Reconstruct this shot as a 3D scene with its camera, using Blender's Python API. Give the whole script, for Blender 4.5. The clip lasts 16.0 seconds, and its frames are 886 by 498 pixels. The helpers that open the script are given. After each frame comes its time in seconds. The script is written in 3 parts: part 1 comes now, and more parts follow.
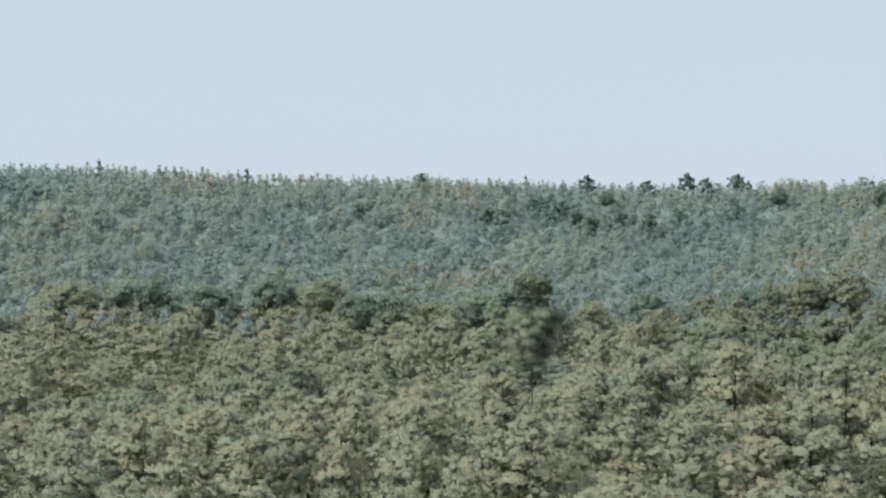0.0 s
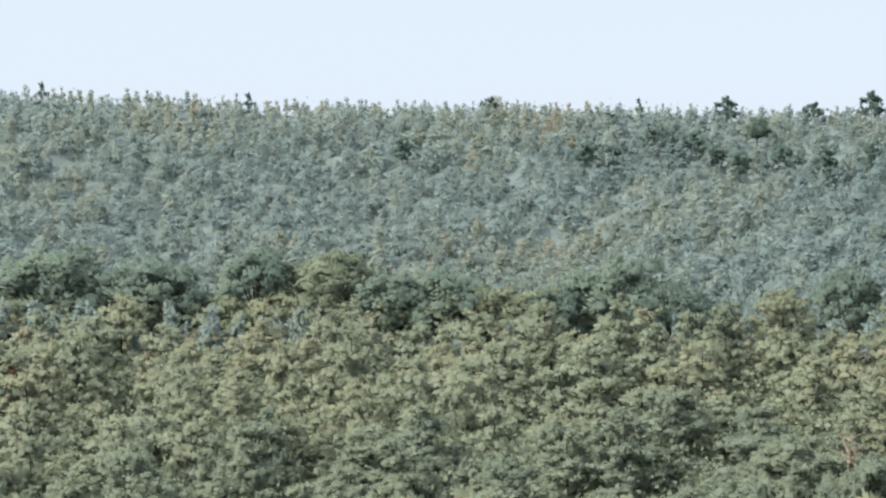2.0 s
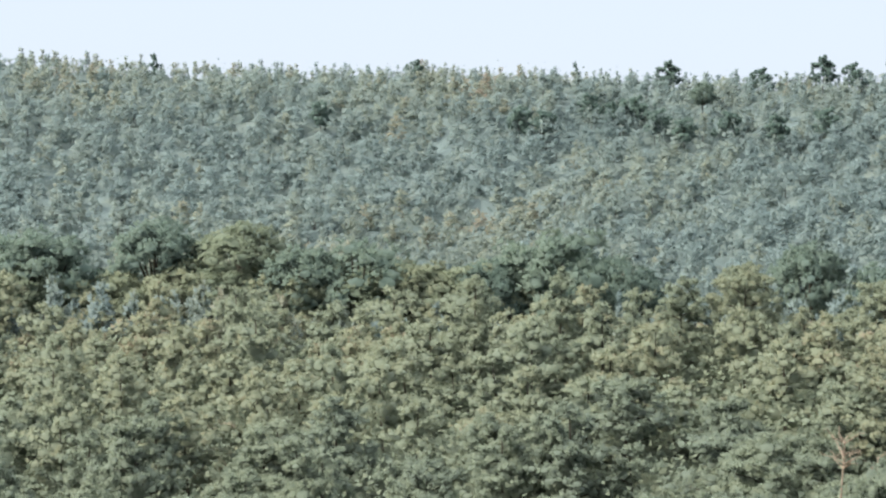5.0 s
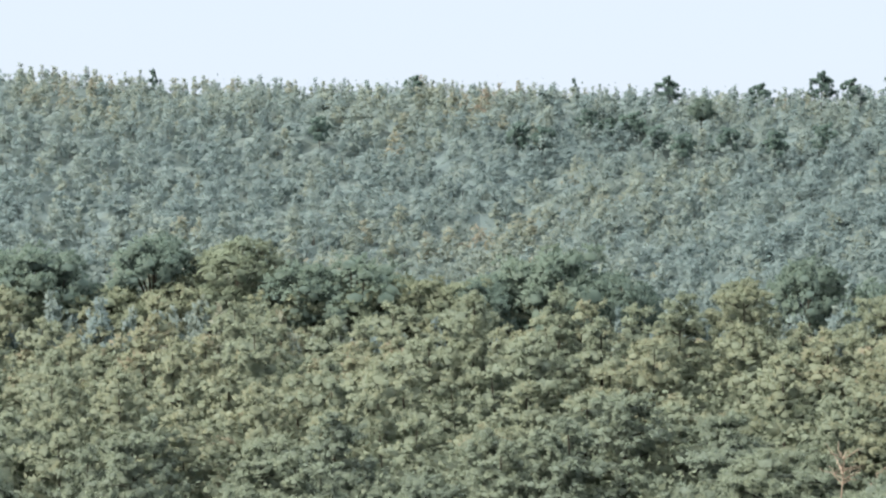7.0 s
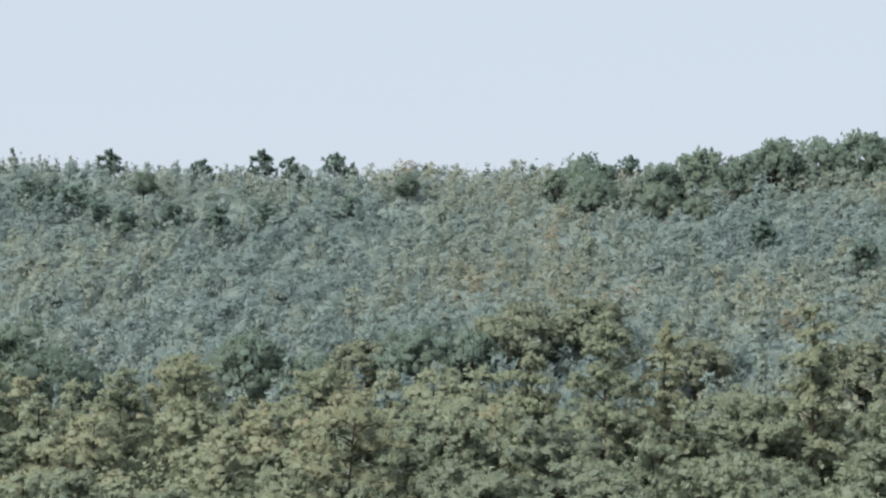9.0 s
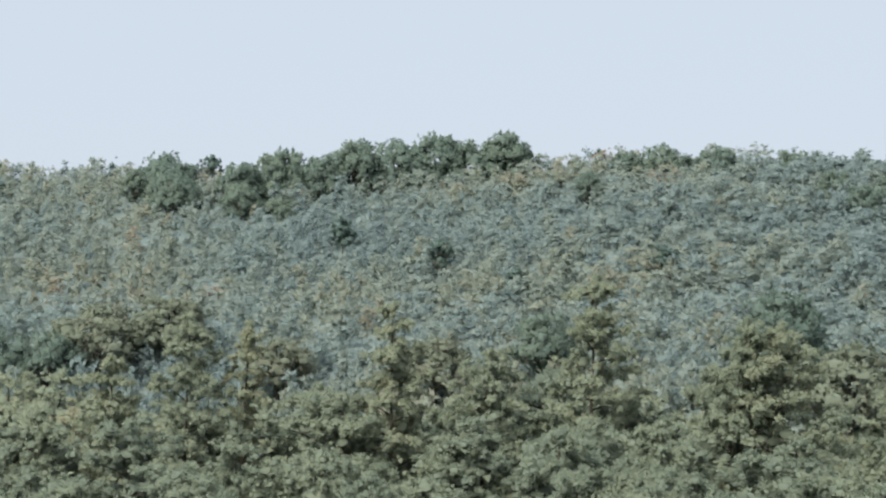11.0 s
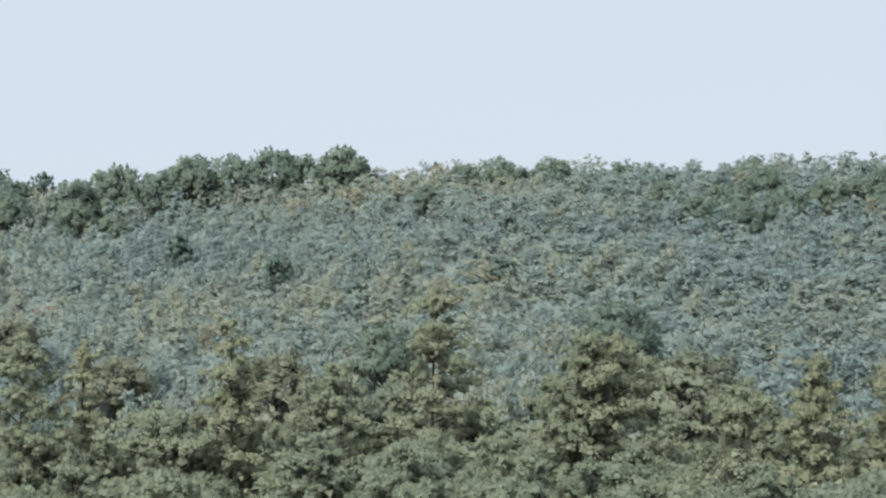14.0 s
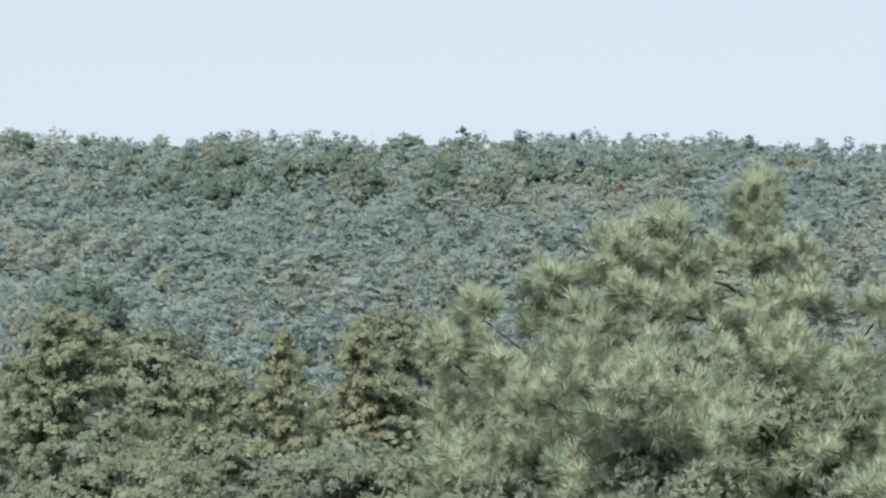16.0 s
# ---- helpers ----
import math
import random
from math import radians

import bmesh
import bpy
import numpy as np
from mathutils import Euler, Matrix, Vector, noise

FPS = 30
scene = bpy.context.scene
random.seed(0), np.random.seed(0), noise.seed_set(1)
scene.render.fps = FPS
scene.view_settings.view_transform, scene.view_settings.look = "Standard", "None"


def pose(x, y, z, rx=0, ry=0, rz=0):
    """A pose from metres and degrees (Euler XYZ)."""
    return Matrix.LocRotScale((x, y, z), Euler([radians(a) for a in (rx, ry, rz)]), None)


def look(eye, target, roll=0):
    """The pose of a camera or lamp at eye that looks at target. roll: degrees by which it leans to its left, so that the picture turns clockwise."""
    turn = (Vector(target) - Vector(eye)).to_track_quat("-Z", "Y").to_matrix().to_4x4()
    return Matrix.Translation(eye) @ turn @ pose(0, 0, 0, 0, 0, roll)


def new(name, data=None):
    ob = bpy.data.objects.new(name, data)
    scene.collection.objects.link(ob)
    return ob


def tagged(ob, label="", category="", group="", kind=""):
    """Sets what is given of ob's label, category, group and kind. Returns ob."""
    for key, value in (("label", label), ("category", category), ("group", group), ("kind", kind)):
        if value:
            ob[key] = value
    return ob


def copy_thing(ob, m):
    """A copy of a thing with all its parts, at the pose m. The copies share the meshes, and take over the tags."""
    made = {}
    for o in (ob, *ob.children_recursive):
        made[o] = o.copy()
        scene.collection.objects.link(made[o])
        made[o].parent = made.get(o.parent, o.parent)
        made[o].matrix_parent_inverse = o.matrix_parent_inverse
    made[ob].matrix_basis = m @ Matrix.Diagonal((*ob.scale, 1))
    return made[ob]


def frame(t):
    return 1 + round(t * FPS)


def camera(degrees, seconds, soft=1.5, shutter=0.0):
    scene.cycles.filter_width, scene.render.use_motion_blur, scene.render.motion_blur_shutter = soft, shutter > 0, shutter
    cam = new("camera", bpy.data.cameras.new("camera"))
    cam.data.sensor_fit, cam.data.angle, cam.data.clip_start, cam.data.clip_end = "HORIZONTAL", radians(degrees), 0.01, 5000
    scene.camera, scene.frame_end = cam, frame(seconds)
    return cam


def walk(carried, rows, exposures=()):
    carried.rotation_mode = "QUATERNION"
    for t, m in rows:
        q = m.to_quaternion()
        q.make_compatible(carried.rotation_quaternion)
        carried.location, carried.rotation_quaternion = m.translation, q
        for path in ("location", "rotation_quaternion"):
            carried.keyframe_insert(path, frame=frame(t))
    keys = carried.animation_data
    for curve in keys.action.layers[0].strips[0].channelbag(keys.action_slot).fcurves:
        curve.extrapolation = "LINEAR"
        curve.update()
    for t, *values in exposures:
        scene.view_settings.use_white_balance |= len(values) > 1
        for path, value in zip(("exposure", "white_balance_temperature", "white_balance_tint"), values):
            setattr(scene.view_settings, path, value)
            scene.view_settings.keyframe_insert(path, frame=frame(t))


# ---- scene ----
cam = camera(30, 16.0, soft=2.35, shutter=0.1)
# seconds, metres ahead, metres up, bearing, pitch, roll
PATH = [
    (0.0, -83.5, 4.4, 0.16, -2.29, -0.30),
    (0.5, -65, 4.8, -1.40, -2.93, -0.32),
    (1.0, -46, 4.7, -1.84, -3.20, -0.43),
    (1.5, -27.5, 3.5, -2.63, -3.42, -0.64),
    (2.0, -12.5, 1.6, -2.56, -3.88, -0.87),
    (2.5, -2.5, 0.3, -2.06, -3.80, -0.93),
    (3.0, 0, 0, -0.17, -3.79, -0.75),
    (3.5, 0, 0, 0.99, -4.00, -0.69),
    (4.0, 0, 0, 0.59, -4.35, -0.73),
    (4.2, 0, 0, 0.39, -4.41, -0.58),
    (6.3, 0, 0, -0.58, -4.57, -0.68),
    (6.5, 0, 0, -0.65, -4.48, -0.61),
    (7.0, 0, 0, -0.00, -4.00, -0.50),
    (7.5, 0, 0, 8.23, -3.55, 0.07),
    (8.0, 0, 0, 12.82, -2.88, 0.29),
    (8.5, 0, 0, 16.60, -2.11, 0.68),
    (9.0, 0, 0, 19.18, -1.39, 0.73),
    (9.5, 0, 0, 20.46, -1.35, 0.77),
    (10.0, 0, 0, 24.40, -1.32, 1.11),
    (10.2, 0, 0, 26.68, -1.25, 1.19),
    (12.3, 0, 0, 37.86, -1.14, 0.17),
    (12.5, 0, 0, 38.01, -0.99, 0.18),
    (13.0, 0, 0, 38.43, -0.69, 0.18),
    (13.5, 0, 0, 38.60, -0.68, 0.16),
    (14.0, 0, 0, 39.17, -0.65, 0.15),
    (14.5, 0, 0, 39.85, -1.12, 0.12),
    (15.0, 0, 0, 46.25, -2.01, 0.37),
    (15.5, 0, 0, 55.81, -1.51, 0.60),
    (16.0, 0, 0, 57.48, -1.37, 0.62),
]
walk(cam, [(t, pose(0, y, z, 90 + p, 0, -a) @ pose(0, 0, 0, 0, 0, r)) for t, y, z, a, p, r in PATH],
     [(t, 1.34 + e) for t, e in ((0.0, -0.2), (1.0, -0.03), (2.5, 0.15), (7.0, 0.18), (8.0, 0.12), (9.0, -0.12), (10.2, -0.15), (12.5, -0.05), (14.0, -0.08), (16.0, 0.0))])

# ---- sky and sun ----
SUN_AZ, SUN_EL = -106, 48
world = bpy.data.worlds.new("sky")
scene.world = world
world.use_nodes = True
wn = world.node_tree.nodes
sky = wn.new("ShaderNodeTexSky")
sky.sky_type, sky.sun_disc = 'NISHITA', False
sky.sun_elevation, sky.sun_rotation = radians(SUN_EL), radians(SUN_AZ)
sky.air_density, sky.dust_density, sky.ozone_density, sky.altitude = 1.0, 0.4, 2.0, 60
# thin bright summer haze over the blue
veil = wn.new("ShaderNodeMix")
veil.data_type = 'RGBA'
veil.inputs["Factor"].default_value = 0.97
veil.inputs["B"].default_value = (5.06, 5.70, 6.52, 1)
wn["Background"].inputs["Strength"].default_value = 0.055
world.node_tree.links.new(sky.outputs[0], veil.inputs["A"])
# the veil is whiter and brighter overhead than at the horizon
high_up, split, rise, glow = wn.new("ShaderNodeTexCoord"), wn.new("ShaderNodeSeparateXYZ"), wn.new("ShaderNodeMapRange"), wn.new("ShaderNodeMix")
rise.interpolation_type = 'SMOOTHSTEP'
rise.inputs["From Min"].default_value, rise.inputs["From Max"].default_value = 0.14, 0.9
glow.data_type = 'RGBA'
glow.inputs["B"].default_value = (15.0, 15.4, 15.6, 1)
world.node_tree.links.new(high_up.outputs["Generated"], split.inputs[0])
world.node_tree.links.new(split.outputs["Z"], rise.inputs["Value"])
world.node_tree.links.new(rise.outputs["Result"], glow.inputs["Factor"])
world.node_tree.links.new(veil.outputs["Result"], glow.inputs["A"])
world.node_tree.links.new(glow.outputs["Result"], wn["Background"].inputs["Color"])

sun = new("sun", bpy.data.lights.new("sun", 'SUN'))
sun.data.energy, sun.data.angle, sun.data.color = 3.0, radians(15.0), (1.0, 0.94, 0.83)
aim = Vector((math.sin(radians(SUN_AZ)) * math.cos(radians(SUN_EL)), math.cos(radians(SUN_AZ)) * math.cos(radians(SUN_EL)), math.sin(radians(SUN_EL))))
sun.matrix_world = look(aim * 300, (0, 0, 0))


# ---- materials ----
def ramp_material(name, stops, rough=0.65, leaf=0.0, scale=1.0, bump=0.0, per_object=0.0, grain=0.25, inner_shade=None):
    """A matt natural surface: a colour ramp driven by each plant's tint, by its object and by noise of two scales."""
    m = bpy.data.materials.new(name)
    m.use_nodes = True
    n, l = m.node_tree.nodes, m.node_tree.links
    bsdf, out = n["Principled BSDF"], n["Material Output"]
    bsdf.inputs["Roughness"].default_value = rough
    bsdf.inputs["Specular IOR Level"].default_value = 0.25
    attr = n.new("ShaderNodeAttribute")
    attr.attribute_name = "tint"
    info, geo = n.new("ShaderNodeObjectInfo"), n.new("ShaderNodeNewGeometry")
    mul = n.new("ShaderNodeMath")
    mul.operation = 'MULTIPLY'
    mul.inputs[1].default_value = per_object
    l.new(info.outputs["Random"], mul.inputs[0])
    add = n.new("ShaderNodeMath")
    l.new(attr.outputs["Fac"], add.inputs[0])
    l.new(mul.outputs[0], add.inputs[1])
    last = add.outputs[0]
    for k, part_of in ((scale, grain), (scale * 9, grain * 0.7), (scale * 40, grain * 1.1)):
        tex = n.new("ShaderNodeTexNoise")
        tex.inputs["Scale"].default_value, tex.inputs["Detail"].default_value = k, 3
        l.new(geo.outputs["Position"], tex.inputs["Vector"])
        sub = n.new("ShaderNodeMath")
        sub.operation = 'MULTIPLY_ADD'
        sub.inputs[1].default_value = part_of * 2
        l.new(tex.outputs["Fac"], sub.inputs[0])
        shift = n.new("ShaderNodeMath")
        shift.operation = 'SUBTRACT'
        shift.inputs[1].default_value = part_of
        l.new(last, shift.inputs[0])
        l.new(shift.outputs[0], sub.inputs[2])
        last = sub.outputs[0]
    if inner_shade:  # low end of the ramp paints the crown's inner shade on twigs and old leaves
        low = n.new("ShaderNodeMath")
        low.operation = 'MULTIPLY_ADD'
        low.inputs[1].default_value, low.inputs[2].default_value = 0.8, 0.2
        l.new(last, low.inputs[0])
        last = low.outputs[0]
        stops = [(0.0, inner_shade), (0.05, inner_shade), (0.11, stops[0][1])] + [(0.2 + 0.8 * p, c) for p, c in stops]
    ramp = n.new("ShaderNodeValToRGB")
    ramp.color_ramp.elements.remove(ramp.color_ramp.elements[0])
    ramp.color_ramp.elements[0].position, ramp.color_ramp.elements[0].color = stops[0][0], (*stops[0][1], 1)
    for p, c in stops[1:]:
        ramp.color_ramp.elements.new(p).color = (*c, 1)
    l.new(last, ramp.inputs[0])
    l.new(ramp.outputs[0], bsdf.inputs["Base Color"])
    if bump:
        b = n.new("ShaderNodeBump")
        b.inputs["Strength"].default_value = bump
        b.inputs["Distance"].default_value = 0.5 / (scale * 40)
        l.new(tex.outputs["Fac"], b.inputs["Height"])
        l.new(b.outputs[0], bsdf.inputs["Normal"])
    if leaf:
        tr, mix = n.new("ShaderNodeBsdfTranslucent"), n.new("ShaderNodeMixShader")
        l.new(ramp.outputs[0], tr.inputs["Color"])
        mix.inputs[0].default_value = leaf
        l.new(bsdf.outputs[0], mix.inputs[1])
        l.new(tr.outputs[0], mix.inputs[2])
        l.new(mix.outputs[0], out.inputs["Surface"])
    return m


NEEDLE = ramp_material("pine_needles", [(0.0, (0.166, 0.208, 0.170)), (0.4, (0.210, 0.252, 0.190)), (0.75, (0.238, 0.268, 0.190)), (0.93, (0.253, 0.266, 0.180)), (1.0, (0.252, 0.234, 0.170))], leaf=0.54, scale=0.35, per_object=0.36, grain=0.10, inner_shade=(0.125, 0.135, 0.098))
# haze over the far slope is put into these pale, bluish needle colours
HAZED_HILL_NEEDLE = ramp_material("hazed_hill_pine_needles", [(0.0, (0.164, 0.222, 0.226)), (0.2, (0.203, 0.267, 0.268)), (0.38, (0.226, 0.280, 0.260)), (0.58, (0.247, 0.280, 0.228)), (0.78, (0.264, 0.262, 0.202)), (1.0, (0.262, 0.226, 0.184))], leaf=0.52, scale=0.06, grain=0.04, inner_shade=(0.15, 0.18, 0.162))
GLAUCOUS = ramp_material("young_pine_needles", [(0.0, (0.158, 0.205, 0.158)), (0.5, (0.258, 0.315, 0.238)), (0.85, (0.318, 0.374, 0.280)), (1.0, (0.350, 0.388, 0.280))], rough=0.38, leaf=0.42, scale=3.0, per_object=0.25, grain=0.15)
OAK_LEAF = ramp_material("oak_leaves", [(0.0, (0.122, 0.176, 0.154)), (0.5, (0.158, 0.211, 0.168)), (0.75, (0.188, 0.224, 0.162)), (1.0, (0.215, 0.216, 0.152))], leaf=0.52, scale=0.3, per_object=0.3, grain=0.10, inner_shade=(0.10, 0.125, 0.108))
RUSSET_LEAF = ramp_material("autumn_leaves", [(0.0, (0.145, 0.178, 0.134)), (0.5, (0.175, 0.193, 0.142)), (1.0, (0.200, 0.199, 0.149))], leaf=0.42, scale=0.3, per_object=0.3, grain=0.14, inner_shade=(0.13, 0.14, 0.11))
OLIVE_LEAF = ramp_material("olive_leaves", [(0.0, (0.160, 0.205, 0.150)), (0.5, (0.202, 0.235, 0.163)), (1.0, (0.238, 0.242, 0.160))], leaf=0.48, scale=0.3, per_object=0.5, grain=0.12, inner_shade=(0.11, 0.13, 0.095))
RUST_LEAF = ramp_material("rust_leaves", [(0.0, (0.25, 0.10, 0.05)), (1.0, (0.33, 0.15, 0.07))], leaf=0.3, scale=0.5)
DARK_NEEDLE = ramp_material("dark_pine_needles", [(0.0, (0.086, 0.135, 0.122)), (0.5, (0.133, 0.198, 0.170)), (1.0, (0.188, 0.239, 0.179))], leaf=0.4, scale=0.2, grain=0.14, per_object=0.2, inner_shade=(0.075, 0.095, 0.08))
BARK = ramp_material("pine_bark", [(0.0, (0.032, 0.030, 0.024)), (0.5, (0.055, 0.048, 0.038)), (1.0, (0.10, 0.078, 0.056))], rough=0.9, scale=1.2, bump=0.6, per_object=0.1, grain=0.15)
TWIG = ramp_material("pine_twig", [(0.0, (0.085, 0.058, 0.038)), (0.5, (0.15, 0.098, 0.06)), (1.0, (0.29, 0.18, 0.10))], rough=0.8, scale=9.0, bump=0.5, per_object=0.5)
DEAD = ramp_material("bleached_dead_wood", [(0.0, (0.17, 0.135, 0.105)), (0.6, (0.30, 0.24, 0.185)), (1.0, (0.46, 0.38, 0.30))], rough=0.85, scale=2.0, bump=0.4)
FLOOR = ramp_material("forest_floor", [(0.0, (0.030, 0.032, 0.018)), (0.5, (0.060, 0.055, 0.030)), (1.0, (0.10, 0.085, 0.045))], rough=0.95, scale=0.15, bump=0.5, grain=0.5)

# ---- the land ----
# The land, as heights of the tree tops over the eye, by bearing (degrees from +y to +x) and range (metres)
BEARING = [-180, -30, -17, -9, 0, 10, 16, 25, 32, 40, 50, 60, 80, 140, 180]
KNOLL = [-8, -8, -8, -8, -8, -8, -8, -8, -6.5, -5.5, -5.0, -5.0, -5.0, -8, -8]
FRONT_R = [62, 62, 62, 62, 62, 58, 56, 52, 48, 46, 45, 44, 44, 62, 62]
FRONT_Z = [-14.2, -14.2, -14.2, -14.2, -13.9, -13.0, -11.8, -9.4, -8.4, -8.0, -7.7, -7.7, -7.7, -14, -14.2]
NEAR_R = [112, 112, 110, 106, 98, 92, 88, 74, 68, 63, 60, 58, 58, 100, 112]
NEAR_Z = [-10.0, -10.0, -10.2, -10.4, -10.3, -9.4, -9.3, -7.4, -6.6, -5.8, -5.4, -5.1, -5.1, -9.0, -10.0]
FOOT_R = [120, 120, 120, 119, 118, 114, 110, 105, 101, 97, 94, 92, 92, 110, 120]
FOOT_Z = [-10.4, -10.4, -10.4, -10.4, -11.1, -10.7, -10.3, -9.6, -9.4, -8.7, -8.2, -8.0, -7.8, -9.4, -10.4]
TOP_R = [170, 170, 170, 169, 168, 166, 165, 162, 160, 158, 156, 154, 154, 165, 170]
TOP_EL = [2.6, 2.75, 2.5, 2.15, 1.85, 1.5, 1.4, 1.55, 1.85, 2.35, 2.55, 2.55, 2.3, 2.3, 2.6]


def tops(x, y):
    """Height of the tree tops over a place of the plan."""
    a, r = math.degrees(math.atan2(x, y)), math.hypot(x, y)
    v = [np.interp(a, BEARING, k) for k in (KNOLL, FRONT_R, FRONT_Z, NEAR_R, NEAR_Z, FOOT_R, FOOT_Z, TOP_R, TOP_EL)]
    top = v[7] * math.tan(math.radians(v[8]))
    mid = v[5] + 0.5 * (v[7] - v[5])
    z = np.interp(r, [0, 14, v[1], v[3], v[3] + 0.45 * (v[5] - v[3]), v[5], mid, v[7] - 8, v[7], v[7] + 50, 600],
                  [-7, v[0], v[2], v[4], min(v[4], v[6]) - 2.5, v[6], v[6] + 0.47 * (top - v[6]), top - 1.8, top, top - 7, top - 30])
    return float(z)


PINE_H, HILL_H = 12.0, 7.0


def relief(x, y):
    return 1.0 * noise.noise((x / 30, y / 30, 0.3)) + 0.5 * noise.noise((x / 9, y / 9, 4.3))


def tree_height(x, y):
    foot = np.interp(math.degrees(math.atan2(x, y)), BEARING, FOOT_R)
    return float(np.interp(math.hypot(x, y), [foot - 8, foot + 8], [PINE_H, HILL_H]))


def ground_z(x, y):
    return tops(x, y) - tree_height(x, y) + relief(x, y)


def spot(bearing, r):
    return r * math.sin(radians(bearing)), r * math.cos(radians(bearing))


def mesh_object(name, verts, faces, materials, parent=None, index=None, tint=None, smooth=False, normals=None):
    """One mesh object from arrays: verts (n, 3), triangles or quads (m, k)."""
    me = bpy.data.meshes.new(name)
    verts, faces = np.asarray(verts, np.float32), np.asarray(faces, np.int32)
    me.vertices.add(len(verts))
    me.vertices.foreach_set("co", verts.ravel())
    k = faces.shape[1]
    me.loops.add(faces.size)
    me.loops.foreach_set("vertex_index", faces.ravel())
    me.polygons.add(len(faces))
    me.polygons.foreach_set("loop_start", np.arange(0, faces.size, k, dtype=np.int32))
    for m in materials:
        me.materials.append(m)
    if index is not None:
        me.polygons.foreach_set("material_index", np.asarray(index, np.int32))
    if tint is not None:
        me.attributes.new("tint", 'FLOAT', 'POINT').data.foreach_set("value", np.asarray(tint, np.float32))
    if normals is not None:
        me.attributes.new("custom_normal", 'FLOAT_VECTOR', 'POINT').data.foreach_set("vector", np.asarray(normals, np.float32).ravel())
    me.polygons.foreach_set("use_smooth", np.full(len(faces), smooth or normals is not None))
    me.update(calc_edges=True)
    ob = new(name, me)
    ob.parent = parent
    return ob


def land():
    rings = [0, 6, 12, 20, 28, 36, 44, 52, 60, 68, 76, 84, 92, 100, 110, 120, 130, 140, 150, 160, 168, 176, 184, 192, 200, 208, 216,
             232, 250, 270, 290, 320, 380, 500, 700, 1200, 2400, 4500]
    n = 144
    verts = [(r * math.sin(2 * math.pi * i / n), r * math.cos(2 * math.pi * i / n), ground_z(r * math.sin(2 * math.pi * i / n), r * math.cos(2 * math.pi * i / n))) for r in rings for i in range(n)]
    faces = [(j * n + i, j * n + (i + 1) % n, (j + 1) * n + (i + 1) % n, (j + 1) * n + i) for j in range(len(rings) - 1) for i in range(n)]
    ob = mesh_object("ground", verts, [f[::-1] for f in faces], [FLOOR], tint=np.full(len(verts), 0.5), smooth=True)
    tagged(ob, "brown forest floor of needles and moss under the pines", "ground", kind="structure")


land()


# ---- foliage ----
def unit(v):
    return v / np.maximum(np.linalg.norm(v, axis=-1, keepdims=True), 1e-9)


def leaves(rng, centres, ways, size):
    """One leafy triangle at each centre, roughly facing its way."""
    d = unit(ways + 0.75 * rng.normal(size=centres.shape))
    a = unit(np.cross(d, rng.normal(size=centres.shape)))
    b = np.cross(d, a)
    s = size * rng.uniform(0.6, 1.3, (len(centres), 1))
    return np.stack([centres + a * s, centres + (-0.5 * a + 0.8 * b) * s, centres + (-0.5 * a - 0.8 * b) * s], 1).reshape(-1, 3)


def tube(points, radii, sides=6):
    """A tapered round limb along points."""
    p = np.asarray(points, float)
    t = unit(np.gradient(p, axis=0))
    ref = np.array([0.31, 0.9, 0.27])
    u = unit(np.cross(t, ref))
    w = np.cross(t, u)
    ang = np.linspace(0, 2 * math.pi, sides, endpoint=False)
    ring = p[:, None] + np.asarray(radii)[:, None, None] * (np.cos(ang)[None, :, None] * u[:, None] + np.sin(ang)[None, :, None] * w[:, None])
    k = len(p)
    faces = [(j * sides + i, j * sides + (i + 1) % sides, (j + 1) * sides + (i + 1) % sides, (j + 1) * sides + i) for j in range(k - 1) for i in range(sides)]
    tri = [f for q in faces for f in ((q[0], q[1], q[2]), (q[0], q[2], q[3]))]
    return ring.reshape(-1, 3), np.array(tri, int)


def joined(pieces):
    """Several (verts, faces) as one."""
    v, f, n = [], [], 0
    for a, b in pieces:
        v.append(a)
        f.append(b + n)
        n += len(a)
    return np.concatenate(v), np.concatenate(f)


def blob(seed):
    """A rough lump of unit size: verts and faces."""
    bm = bmesh.new()
    bmesh.ops.create_icosphere(bm, subdivisions=1, radius=1)
    v = np.array([tuple(p.co) for p in bm.verts])
    f = np.array([[p.index for p in q.verts] for q in bm.faces])
    bm.free()
    k = np.array([1 + 0.3 * noise.noise(Vector(p) * 1.6 + Vector((seed * 7.1, 0, 3.3))) + 0.14 * noise.noise(Vector(p) * 4 + Vector((0, seed * 5.3, 0))) for p in v])
    return v * k[:, None], f


BLOBS = [blob(i) for i in range(6)]


